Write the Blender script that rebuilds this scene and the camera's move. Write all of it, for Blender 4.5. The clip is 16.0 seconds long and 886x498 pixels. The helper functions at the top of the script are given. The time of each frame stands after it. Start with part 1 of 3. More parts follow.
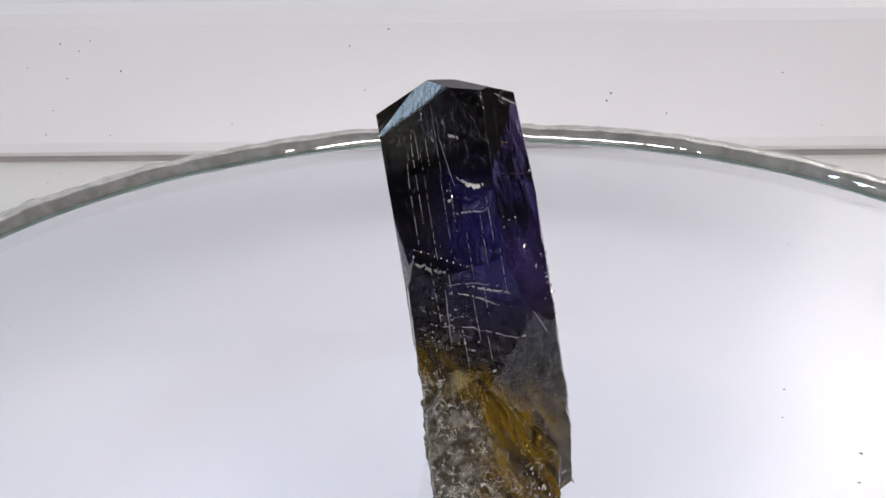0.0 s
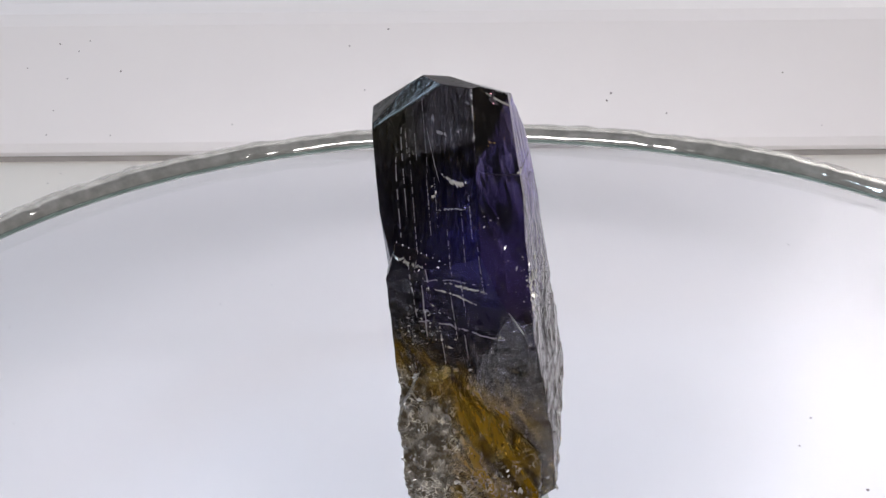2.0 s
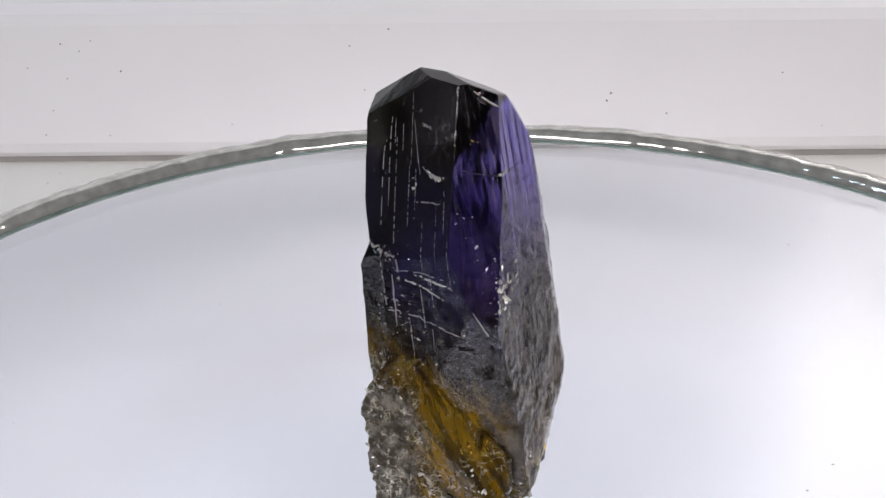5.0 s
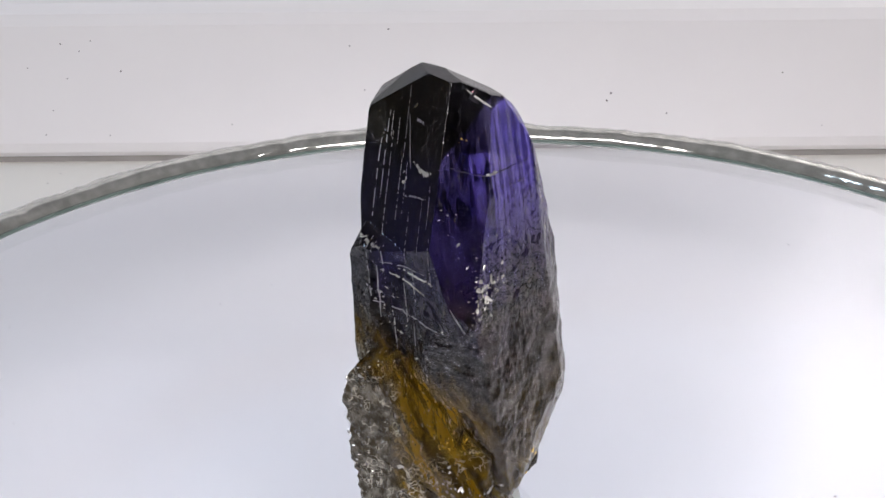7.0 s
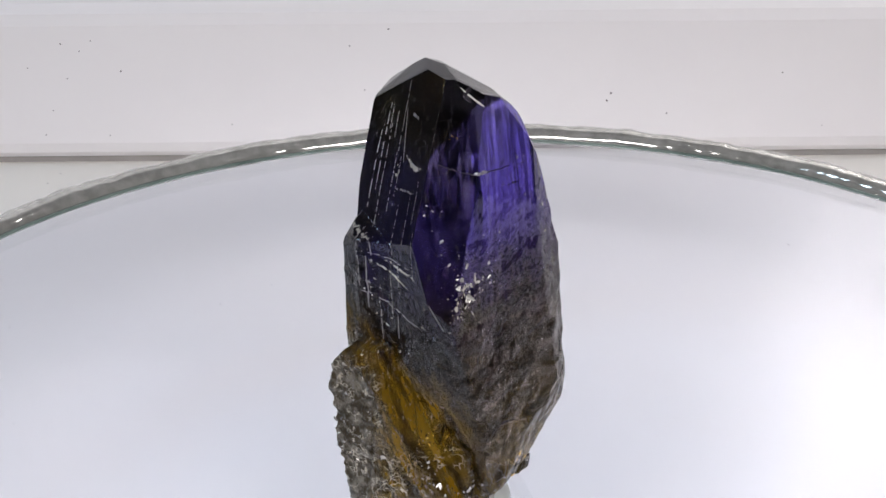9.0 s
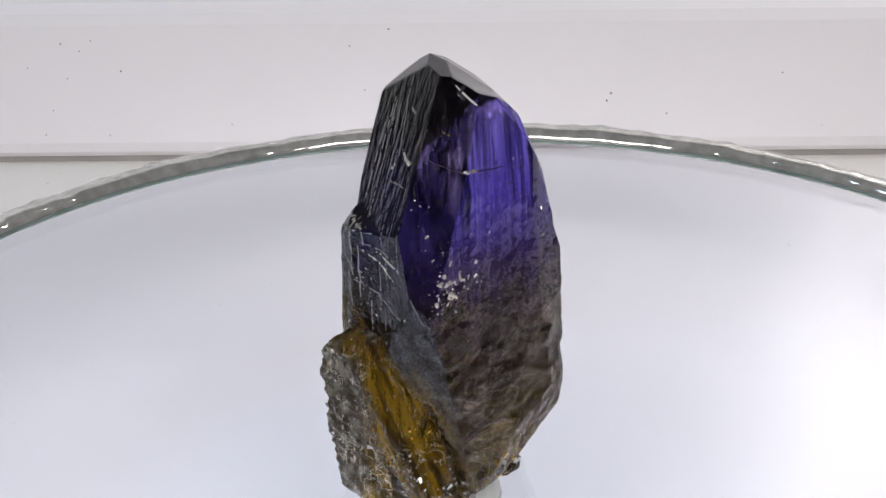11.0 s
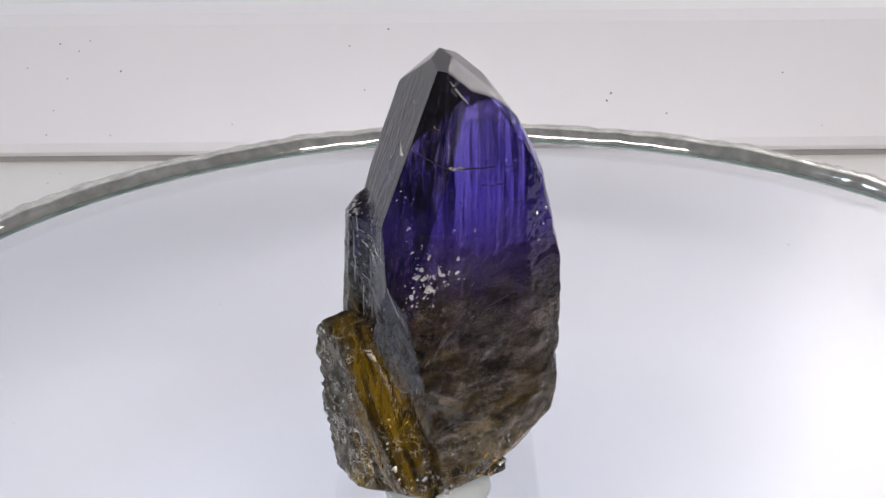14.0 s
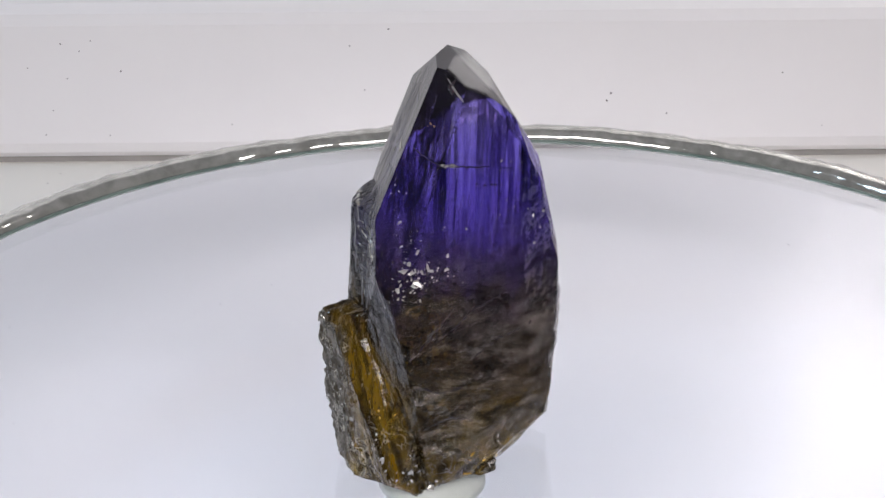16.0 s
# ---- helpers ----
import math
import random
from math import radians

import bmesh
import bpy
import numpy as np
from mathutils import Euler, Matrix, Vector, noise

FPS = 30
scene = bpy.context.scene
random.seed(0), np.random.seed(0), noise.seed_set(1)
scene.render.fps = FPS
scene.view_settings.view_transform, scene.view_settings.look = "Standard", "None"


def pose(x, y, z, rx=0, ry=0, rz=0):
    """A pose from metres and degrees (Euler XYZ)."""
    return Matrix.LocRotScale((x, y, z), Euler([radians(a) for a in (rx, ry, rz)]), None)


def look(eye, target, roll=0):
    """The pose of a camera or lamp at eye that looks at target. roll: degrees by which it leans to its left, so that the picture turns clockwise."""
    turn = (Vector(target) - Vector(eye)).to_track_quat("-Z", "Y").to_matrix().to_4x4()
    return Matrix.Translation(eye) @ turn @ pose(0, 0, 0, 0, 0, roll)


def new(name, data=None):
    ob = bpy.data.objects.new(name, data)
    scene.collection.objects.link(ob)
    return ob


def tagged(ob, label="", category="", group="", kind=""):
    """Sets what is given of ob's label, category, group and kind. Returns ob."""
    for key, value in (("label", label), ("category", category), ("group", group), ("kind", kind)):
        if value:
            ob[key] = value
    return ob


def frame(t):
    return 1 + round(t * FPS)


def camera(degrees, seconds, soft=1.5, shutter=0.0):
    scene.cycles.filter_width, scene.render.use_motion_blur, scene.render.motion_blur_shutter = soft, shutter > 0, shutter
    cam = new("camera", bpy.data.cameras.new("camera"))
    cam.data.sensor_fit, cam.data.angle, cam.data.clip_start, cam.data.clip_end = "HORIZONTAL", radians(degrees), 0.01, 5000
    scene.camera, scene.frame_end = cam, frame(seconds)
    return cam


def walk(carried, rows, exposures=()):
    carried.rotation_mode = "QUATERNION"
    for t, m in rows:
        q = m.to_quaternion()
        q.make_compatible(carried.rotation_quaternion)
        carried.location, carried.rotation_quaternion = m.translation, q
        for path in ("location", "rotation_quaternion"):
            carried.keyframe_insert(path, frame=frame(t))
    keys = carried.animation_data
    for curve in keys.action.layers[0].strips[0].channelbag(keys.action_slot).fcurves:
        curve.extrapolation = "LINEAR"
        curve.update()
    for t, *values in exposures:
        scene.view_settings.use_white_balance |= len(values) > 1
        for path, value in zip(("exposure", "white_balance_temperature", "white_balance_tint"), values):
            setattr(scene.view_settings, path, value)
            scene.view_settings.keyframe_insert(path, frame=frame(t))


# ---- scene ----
# The camera stands still on the open side of a small photo booth; millimetres times MM.
MM = 0.001
cam = camera(19.77, 16.0)
EYE = Vector((-3.24, -146.0, 93.32)) * MM
PITCH = radians(27.73)
AHEAD = EYE + Vector((0, math.cos(PITCH), -math.sin(PITCH))) * 0.2
walk(cam, [(0, look(EYE, AHEAD, -0.43)), (16, look(EYE, AHEAD, -0.43))], [(0, 0.0), (16, 0.0)])

# ---- light ----
world = bpy.data.worlds.new("booth_light")
scene.world = world
world.use_nodes = True
world.node_tree.nodes["Background"].inputs["Color"].default_value = (0.9, 0.95, 1.0, 1)
world.node_tree.nodes["Background"].inputs["Strength"].default_value = 0.03


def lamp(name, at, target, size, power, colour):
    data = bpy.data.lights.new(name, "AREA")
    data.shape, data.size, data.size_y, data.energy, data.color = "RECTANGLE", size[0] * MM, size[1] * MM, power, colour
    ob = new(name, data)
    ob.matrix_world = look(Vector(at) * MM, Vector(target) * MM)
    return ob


lamp("led_strip_left", (-150, 10, 150), (-34, 50, -20), (44, 90), 0.084, (0.60, 0.79, 1.0))
lamp("led_strip_right", (150, 60, 90), (40, 80, -20), (5, 150), 0.042, (1.0, 0.96, 1.0))
lamp("front_panel", (0, -322, 282), (0, 62, -15), (420, 80), 1.25, (1.0, 0.962, 0.988))
# added unseen fill: brightens the wall so the disc reflects a soft band
lamp("wall_band_fill", (42, 80, 58), (42, 89, 58), (3, 62), 0.014, (1.0, 0.98, 1.0))

FLOOR_Z, WALL_Y = -20.0, 88.0


# ---- materials ----
def material(name):
    m = bpy.data.materials.new(name)
    m.use_nodes = True
    nt = m.node_tree
    return m, nt, nt.nodes["Principled BSDF"]


def node(nt, kind, **values):
    n = nt.nodes.new(kind)
    for key, v in values.items():
        n.inputs[key.replace("_", " ")].default_value = v
    return n


def coords(nt, scale):
    tc = nt.nodes.new("ShaderNodeTexCoord")
    mp = nt.nodes.new("ShaderNodeMapping")
    mp.inputs["Scale"].default_value = scale if hasattr(scale, "__len__") else (scale,) * 3
    nt.links.new(tc.outputs["Object"], mp.inputs["Vector"])
    return mp.outputs["Vector"]


def ramp(nt, fac, stops):
    r = nt.nodes.new("ShaderNodeValToRGB")
    while len(r.color_ramp.elements) < len(stops):
        r.color_ramp.elements.new(0.5)
    for e, (pos, col) in zip(r.color_ramp.elements, stops):
        e.position, e.color = pos, (*col, 1)
    nt.links.new(fac, r.inputs["Fac"])
    return r.outputs["Color"]


def matte(name, a, b, size, rough, bump=0.0):
    """A matte surface mottled between two colours; size: millimetres of the mottling."""
    m, nt, bsdf = material(name)
    v = coords(nt, 1 / (size * MM))
    n = node(nt, "ShaderNodeTexNoise", Scale=1.0, Detail=4.0)
    nt.links.new(v, n.inputs["Vector"])
    nt.links.new(ramp(nt, n.outputs["Fac"], [(0.3, a), (0.7, b)]), bsdf.inputs["Base Color"])
    bsdf.inputs["Roughness"].default_value = rough
    if bump:
        b2 = node(nt, "ShaderNodeBump", Strength=bump, Distance=0.0002)
        fine = node(nt, "ShaderNodeTexNoise", Scale=9.0, Detail=3.0)
        nt.links.new(v, fine.inputs["Vector"])
        nt.links.new(fine.outputs["Fac"], b2.inputs["Height"])
        nt.links.new(b2.outputs["Normal"], bsdf.inputs["Normal"])
    return m


PAPER = matte("white_paper", (0.80, 0.775, 0.775), (0.825, 0.80, 0.80), 30, 0.8, 0.1)
CREAM = matte("cream_card", (0.80, 0.775, 0.72), (0.82, 0.80, 0.75), 25, 0.8, 0.1)
ROOM = matte("dark_cloth", (0.07, 0.07, 0.072), (0.09, 0.09, 0.092), 40, 0.9)
# grey that stands for the shade in the gap below the board
SHADOW_GAP = matte("gap_shade_grey", (0.30, 0.285, 0.27), (0.36, 0.34, 0.32), 6, 0.8)
DUST = matte("dark_dust", (0.16, 0.14, 0.15), (0.24, 0.21, 0.22), 1, 0.9)


def disc_material():
    m, nt, bsdf = material("clear_glass")
    v = coords(nt, 1 / (18 * MM))
    n = node(nt, "ShaderNodeTexNoise", Scale=1.0, Detail=3.0)
    nt.links.new(v, n.inputs["Vector"])
    nt.links.new(ramp(nt, n.outputs["Fac"], [(0.3, (0.885, 0.908, 1.0)), (0.7, (0.90, 0.918, 1.0))]), bsdf.inputs["Base Color"])
    bsdf.inputs["Transmission Weight"].default_value = 1.0
    bsdf.inputs["Roughness"].default_value = 0.0
    bsdf.inputs["IOR"].default_value = 1.5
    return m


def rim_material():
    m, nt, bsdf = material("ground_edge_glass")
    v = coords(nt, 1 / (1.2 * MM))
    n = node(nt, "ShaderNodeTexNoise", Scale=1.0, Detail=4.0)
    nt.links.new(v, n.inputs["Vector"])
    nt.links.new(ramp(nt, n.outputs["Fac"], [(0.35, (0.62, 0.61, 0.56)), (0.65, (0.88, 0.87, 0.80))]), bsdf.inputs["Base Color"])
    bsdf.inputs["Roughness"].default_value = 0.09
    bsdf.inputs["Transmission Weight"].default_value = 0.30
    bsdf.inputs["Metallic"].default_value = 0.55
    bsdf.inputs["IOR"].default_value = 1.52
    return m


GREEN_EDGE = matte("green_glass_edge", (0.10, 0.14, 0.12), (0.20, 0.25, 0.22), 3, 0.2)
DISC, RIM = disc_material(), rim_material()


def crystal_material():
    """A crystal zoned from foot to tip, with streaks along its length; light seen through it is painted by face normal.
    """
    m, nt, bsdf = material("zoned_crystal")
    link = nt.links.new
    pos = coords(nt, 1 / MM)

    def op(kind, a, b=None, c=None):
        n = nt.nodes.new("ShaderNodeMath")
        n.operation = kind
        for k, v in enumerate((a, b, c)):
            if v is None:
                continue
            if isinstance(v, (int, float)):
                n.inputs[k].default_value = v
            else:
                link(v, n.inputs[k])
        return n.outputs[0]

    def smooth(v, lo, hi):
        n = nt.nodes.new("ShaderNodeMapRange")
        n.interpolation_type = "SMOOTHSTEP"
        link(v, n.inputs["Value"])
        n.inputs["From Min"].default_value, n.inputs["From Max"].default_value = lo, hi
        return n.outputs["Result"]

    def cloud(scale, detail=3.0, turn=(0, 0, 0), rough=0.55):
        mp = nt.nodes.new("ShaderNodeMapping")
        mp.inputs["Scale"].default_value = scale
        mp.inputs["Rotation"].default_value = [radians(a) for a in turn]
        link(pos, mp.inputs["Vector"])
        n = node(nt, "ShaderNodeTexNoise", Scale=1.0, Detail=detail, Roughness=rough)
        link(mp.outputs["Vector"], n.inputs["Vector"])
        return n.outputs["Fac"]

    def mix(fac, a, b, kind="MIX"):
        n = nt.nodes.new("ShaderNodeMix")
        n.data_type, n.blend_type = "RGBA", kind
        for sock, v in ((n.inputs[0], fac), (n.inputs[6], a), (n.inputs[7], b)):
            if isinstance(v, (int, float)):
                sock.default_value = v
            elif isinstance(v, tuple):
                sock.default_value = (*v, 1)
            else:
                link(v, sock)
        return n.outputs[2]

    xyz = nt.nodes.new("ShaderNodeSeparateXYZ")
    link(pos, xyz.inputs[0])
    x, y, z = xyz.outputs
    lean = nt.nodes.new("ShaderNodeCombineXYZ")
    link(op("MULTIPLY_ADD", z, 0.168, x), lean.inputs[0])
    link(op("MULTIPLY_ADD", z, -0.0936, y), lean.inputs[1])
    link(z, lean.inputs[2])
    straight = pos
    pos = lean.outputs[0]
    streak = cloud((2.2, 2.2, 0.10), 4.0)
    broad = cloud((0.28, 0.28, 0.22), 3.0)
    zc = op("ADD", z, op("ADD", op("MULTIPLY", op("SUBTRACT", broad, 0.5), 5.0), op("MULTIPLY", op("SUBTRACT", streak, 0.5), 4.0)))
    level = op("DIVIDE", zc, 30.0)
    # faces painted as letting little light through: amber foot, smoky body, deep blue middle, nearly black tip
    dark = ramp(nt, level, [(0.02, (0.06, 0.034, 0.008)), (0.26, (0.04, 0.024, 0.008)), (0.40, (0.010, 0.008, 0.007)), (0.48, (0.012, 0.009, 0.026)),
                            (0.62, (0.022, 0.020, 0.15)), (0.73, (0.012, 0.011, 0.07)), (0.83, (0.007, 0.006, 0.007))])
    shell = smooth(op("ADD", op("MULTIPLY_ADD", z, 0.168, x), op("MULTIPLY", broad, 1.5)), 0.2, 1.9)
    dark = mix(shell, mix(1.0, dark, (0.75, 0.75, 0.28), "MULTIPLY"), dark)
    # faces painted as lit through from behind: smoky foot, lilac grey, violet upper half
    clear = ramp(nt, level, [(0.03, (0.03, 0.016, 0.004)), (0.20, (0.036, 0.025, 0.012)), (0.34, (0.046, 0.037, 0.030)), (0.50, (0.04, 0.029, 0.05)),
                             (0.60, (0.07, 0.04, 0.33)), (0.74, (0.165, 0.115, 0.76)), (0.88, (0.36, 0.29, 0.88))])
    patch = cloud((0.2, 0.2, 0.45), 5.0, (35, 0, 20), 0.65)
    smoky = smooth(zc, 17.0, 14.0)
    clear = mix(op("MULTIPLY", smoky, smooth(patch, 0.50, 0.62)), clear, (0.14, 0.126, 0.118))
    clear = mix(op("MULTIPLY", smoky, smooth(patch, 0.45, 0.36)), clear, (0.022, 0.012, 0.010))
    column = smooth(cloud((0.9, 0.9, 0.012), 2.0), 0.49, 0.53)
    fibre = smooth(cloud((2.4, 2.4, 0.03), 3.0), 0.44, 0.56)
    shard = nt.nodes.new("ShaderNodeTexVoronoi")
    bent = nt.nodes.new("ShaderNodeMapping")
    bent.inputs["Scale"].default_value = (0.55, 0.55, 1.15)
    bent.inputs["Rotation"].default_value = (radians(32), 0, radians(15))
    link(pos, bent.inputs["Vector"])
    jit = node(nt, "ShaderNodeTexNoise", Scale=0.8, Detail=2.0)
    link(pos, jit.inputs["Vector"])
    moved = nt.nodes.new("ShaderNodeVectorMath")
    moved.operation = "ADD"
    link(bent.outputs["Vector"], moved.inputs[0])
    link(jit.outputs["Color"], moved.inputs[1])
    link(moved.outputs[0], shard.inputs["Vector"])
    shard.inputs["Scale"].default_value = 1.0
    piece = nt.nodes.new("ShaderNodeSeparateXYZ")
    link(shard.outputs["Color"], piece.inputs[0])
    clear = mix(smoky, clear, mix(1.0, clear, mix(piece.outputs[0], (0.25, 0.2, 0.16), (2.5, 2.3, 2.2)), "MULTIPLY"))
    seams = nt.nodes.new("ShaderNodeTexVoronoi")
    seams.feature = "DISTANCE_TO_EDGE"
    seams.inputs["Scale"].default_value = 0.55
    link(moved.outputs[0], seams.inputs["Vector"])
    seam = op("MULTIPLY", smooth(seams.outputs["Distance"], 0.045, 0.012), smooth(cloud((0.5, 0.5, 0.5), 2.0), 0.40, 0.55))
    clear = mix(op("MULTIPLY", smoky, op("MULTIPLY", seam, 0.9)), clear, (0.010, 0.005, 0.002))
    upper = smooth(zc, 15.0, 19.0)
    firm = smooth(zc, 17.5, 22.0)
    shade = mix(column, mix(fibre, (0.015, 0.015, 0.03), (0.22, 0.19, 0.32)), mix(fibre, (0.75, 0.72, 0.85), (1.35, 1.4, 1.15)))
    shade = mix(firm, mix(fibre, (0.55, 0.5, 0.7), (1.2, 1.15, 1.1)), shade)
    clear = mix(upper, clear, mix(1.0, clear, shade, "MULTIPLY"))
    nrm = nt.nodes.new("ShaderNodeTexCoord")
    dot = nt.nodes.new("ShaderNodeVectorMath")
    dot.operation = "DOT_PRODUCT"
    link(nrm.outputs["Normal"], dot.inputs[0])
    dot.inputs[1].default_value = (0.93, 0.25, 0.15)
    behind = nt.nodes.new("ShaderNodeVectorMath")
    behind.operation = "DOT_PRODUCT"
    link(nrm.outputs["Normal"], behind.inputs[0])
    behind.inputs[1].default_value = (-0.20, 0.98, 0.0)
    # which normals get the lit-through colour instead of the dark one
    lit_through = smooth(op("ADD", dot.outputs["Value"], op("MULTIPLY", op("SUBTRACT", streak, 0.5), 0.35)), 0.22, 0.80)
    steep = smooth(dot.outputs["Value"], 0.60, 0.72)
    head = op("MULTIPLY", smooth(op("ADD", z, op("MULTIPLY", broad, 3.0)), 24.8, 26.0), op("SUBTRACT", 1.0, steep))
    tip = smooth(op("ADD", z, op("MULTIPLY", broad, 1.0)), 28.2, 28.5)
    lit_through = op("MULTIPLY", lit_through, op("MULTIPLY", op("SUBTRACT", 1.0, head), op("SUBTRACT", 1.0, tip)))
    # the painted see-through violet takes in the bevel between the front and the violet face
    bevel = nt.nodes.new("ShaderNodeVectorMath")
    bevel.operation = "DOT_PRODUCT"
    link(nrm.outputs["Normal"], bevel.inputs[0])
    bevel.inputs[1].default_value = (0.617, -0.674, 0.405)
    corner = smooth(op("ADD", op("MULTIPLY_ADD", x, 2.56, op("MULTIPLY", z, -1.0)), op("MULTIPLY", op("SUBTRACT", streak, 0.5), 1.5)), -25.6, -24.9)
    lit_through = op("MAXIMUM", lit_through, op("MULTIPLY", smooth(bevel.outputs["Value"], 0.84, 0.92), op("MULTIPLY", smooth(y, -1.0, -2.0), op("MULTIPLY", corner, 0.9))))
    colour = mix(lit_through, dark, clear)
    # back-facing normals are coloured paler, for light let through
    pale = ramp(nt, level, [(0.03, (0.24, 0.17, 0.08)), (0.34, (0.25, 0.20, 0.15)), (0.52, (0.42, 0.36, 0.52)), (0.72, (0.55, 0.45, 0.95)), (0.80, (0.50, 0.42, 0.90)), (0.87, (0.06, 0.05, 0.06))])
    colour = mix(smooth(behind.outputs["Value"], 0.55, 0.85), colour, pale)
    colour = mix(smooth(op("ADD", zc, op("MULTIPLY", broad, 4.0)), 11.5, 6.0), colour, mix(1.0, colour, (1.2, 1.05, 0.62), "MULTIPLY"))
    # amber heart and silvery skin of the root
    out = op("ADD", op("MULTIPLY", x, -0.42), op("MULTIPLY", y, -0.9))
    low = op("MULTIPLY", smooth(op("MULTIPLY_ADD", x, 0.7, zc), 13.6, 10.8), smooth(zc, 15.0, 11.5))
    swung = nt.nodes.new("ShaderNodeVectorRotate")
    swung.rotation_type = "Y_AXIS"
    swung.inputs["Angle"].default_value = radians(32)
    link(straight, swung.inputs["Vector"])
    drawn = nt.nodes.new("ShaderNodeMapping")
    drawn.inputs["Scale"].default_value = (1.5, 0.9, 0.13)
    link(swung.outputs["Vector"], drawn.inputs["Vector"])
    strands = node(nt, "ShaderNodeTexNoise", Scale=1.0, Detail=4.0)
    link(drawn.outputs["Vector"], strands.inputs["Vector"])
    amber = mix(smooth(strands.outputs["Fac"], 0.40, 0.62), (0.035, 0.019, 0.003), (0.24, 0.135, 0.008))
    front = smooth(out, 3.0, 5.0)
    colour = mix(op("MAXIMUM", op("MULTIPLY", low, front), smooth(zc, 6.0, 3.5)), colour, amber)
    skin = op("MULTIPLY", op("MULTIPLY", low, smooth(zc, 12.8, 10.6)), smooth(op("ADD", out, op("MULTIPLY", broad, 2.5)), 9.7, 10.9))
    warp = nt.nodes.new("ShaderNodeVectorMath")
    warp.operation = "ADD"
    wob = node(nt, "ShaderNodeTexNoise", Scale=0.9, Detail=3.0)
    link(pos, wob.inputs["Vector"])
    link(pos, warp.inputs[0])
    grow = nt.nodes.new("ShaderNodeVectorMath")
    grow.operation = "SCALE"
    grow.inputs["Scale"].default_value = 3.0
    link(wob.outputs["Color"], grow.inputs[0])
    link(grow.outputs[0], warp.inputs[1])
    cells = nt.nodes.new("ShaderNodeTexVoronoi")
    cells.feature = "DISTANCE_TO_EDGE"
    cells.inputs["Scale"].default_value = 1.1
    link(warp.outputs[0], cells.inputs["Vector"])
    crackle = op("MULTIPLY", smooth(cells.outputs["Distance"], 0.06, 0.015), smooth(cloud((1.0, 1.0, 0.8), 3.0), 0.48, 0.58))
    crust = cloud((1.6, 1.6, 1.1), 5.0, (0, 20, 0), 0.7)
    colour = mix(skin, colour, mix(smooth(crust, 0.44, 0.64), (0.045, 0.032, 0.014), (0.30, 0.27, 0.21)))
    colour = mix(op("MULTIPLY", crackle, op("MAXIMUM", skin, op("MULTIPLY", smooth(zc, 7.0, 3.5), 0.8))), colour, (0.78, 0.73, 0.60))
    speck = cloud((3.6, 3.6, 1.5), 4.0, (8, 12, 0), 0.7)
    colour = mix(op("MULTIPLY", smooth(speck, 0.60, 0.68), 0.55), colour, (0.42, 0.40, 0.44))
    colour = mix(op("MULTIPLY", smooth(speck, 0.42, 0.34), 0.8), colour, (0.004, 0.003, 0.003))
    fleck = op("MULTIPLY", smooth(cloud((4.5, 4.5, 1.1), 5.0, (0, 0, 0), 0.75), 0.57, 0.66), op("MULTIPLY", smooth(z, 10.0, 14.0), smooth(z, 27.5, 21.0)))
    colour = mix(op("MULTIPLY", fleck, op("MULTIPLY", op("SUBTRACT", 1.0, lit_through), 0.6)), colour, (0.30, 0.30, 0.36))
    colour = mix(0.7, colour, mix(streak, (0.25, 0.25, 0.25), (1.7, 1.7, 1.7)), "MULTIPLY")
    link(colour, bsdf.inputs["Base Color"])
    rough = op("ADD", op("MULTIPLY", skin, 0.22), op("ADD", 0.03, op("MULTIPLY", smooth(zc, 16.0, 8.0), 0.06)))
    link(rough, bsdf.inputs["Roughness"])
    cloudy = op("MAXIMUM", op("MULTIPLY", low, front), op("MULTIPLY", smoky, 0.3))
    link(op("MULTIPLY_ADD", cloudy, -0.42, 0.90), bsdf.inputs["Transmission Weight"])
    link(op("MULTIPLY_ADD", cloudy, -0.14, 0.22), bsdf.inputs["Specular IOR Level"])
    bsdf.inputs["IOR"].default_value = 1.69
    bump = node(nt, "ShaderNodeBump", Strength=0.25, Distance=0.0001)
    fine = cloud((3.0, 3.0, 0.25), 5.0)
    pit = cloud((2.2, 2.2, 2.0), 5.0, (10, 30, 0), 0.7)
    facet = op("MULTIPLY", op("MULTIPLY", shard.outputs["Distance"], smoky), 1.8)
    link(op("ADD", op("ADD", fine, facet), op("MULTIPLY", pit, op("MULTIPLY", smooth(zc, 18.0, 9.0), 0.6))), bump.inputs["Height"])
    link(bump.outputs["Normal"], bsdf.inputs["Normal"])
    return m


CRYSTAL = crystal_material()


def plain(name, colour, rough, metal=0.0, transmission=0.0):
    m, nt, bsdf = material(name)
    v = coords(nt, 1 / (0.6 * MM))
    n = node(nt, "ShaderNodeTexNoise", Scale=1.0, Detail=3.0)
    nt.links.new(v, n.inputs["Vector"])
    nt.links.new(ramp(nt, n.outputs["Fac"], [(0.3, tuple(c * 0.75 for c in colour)), (0.7, colour)]), bsdf.inputs["Base Color"])
    bsdf.inputs["Roughness"].default_value, bsdf.inputs["Metallic"].default_value = rough, metal
    bsdf.inputs["Transmission Weight"].default_value = transmission
    return m


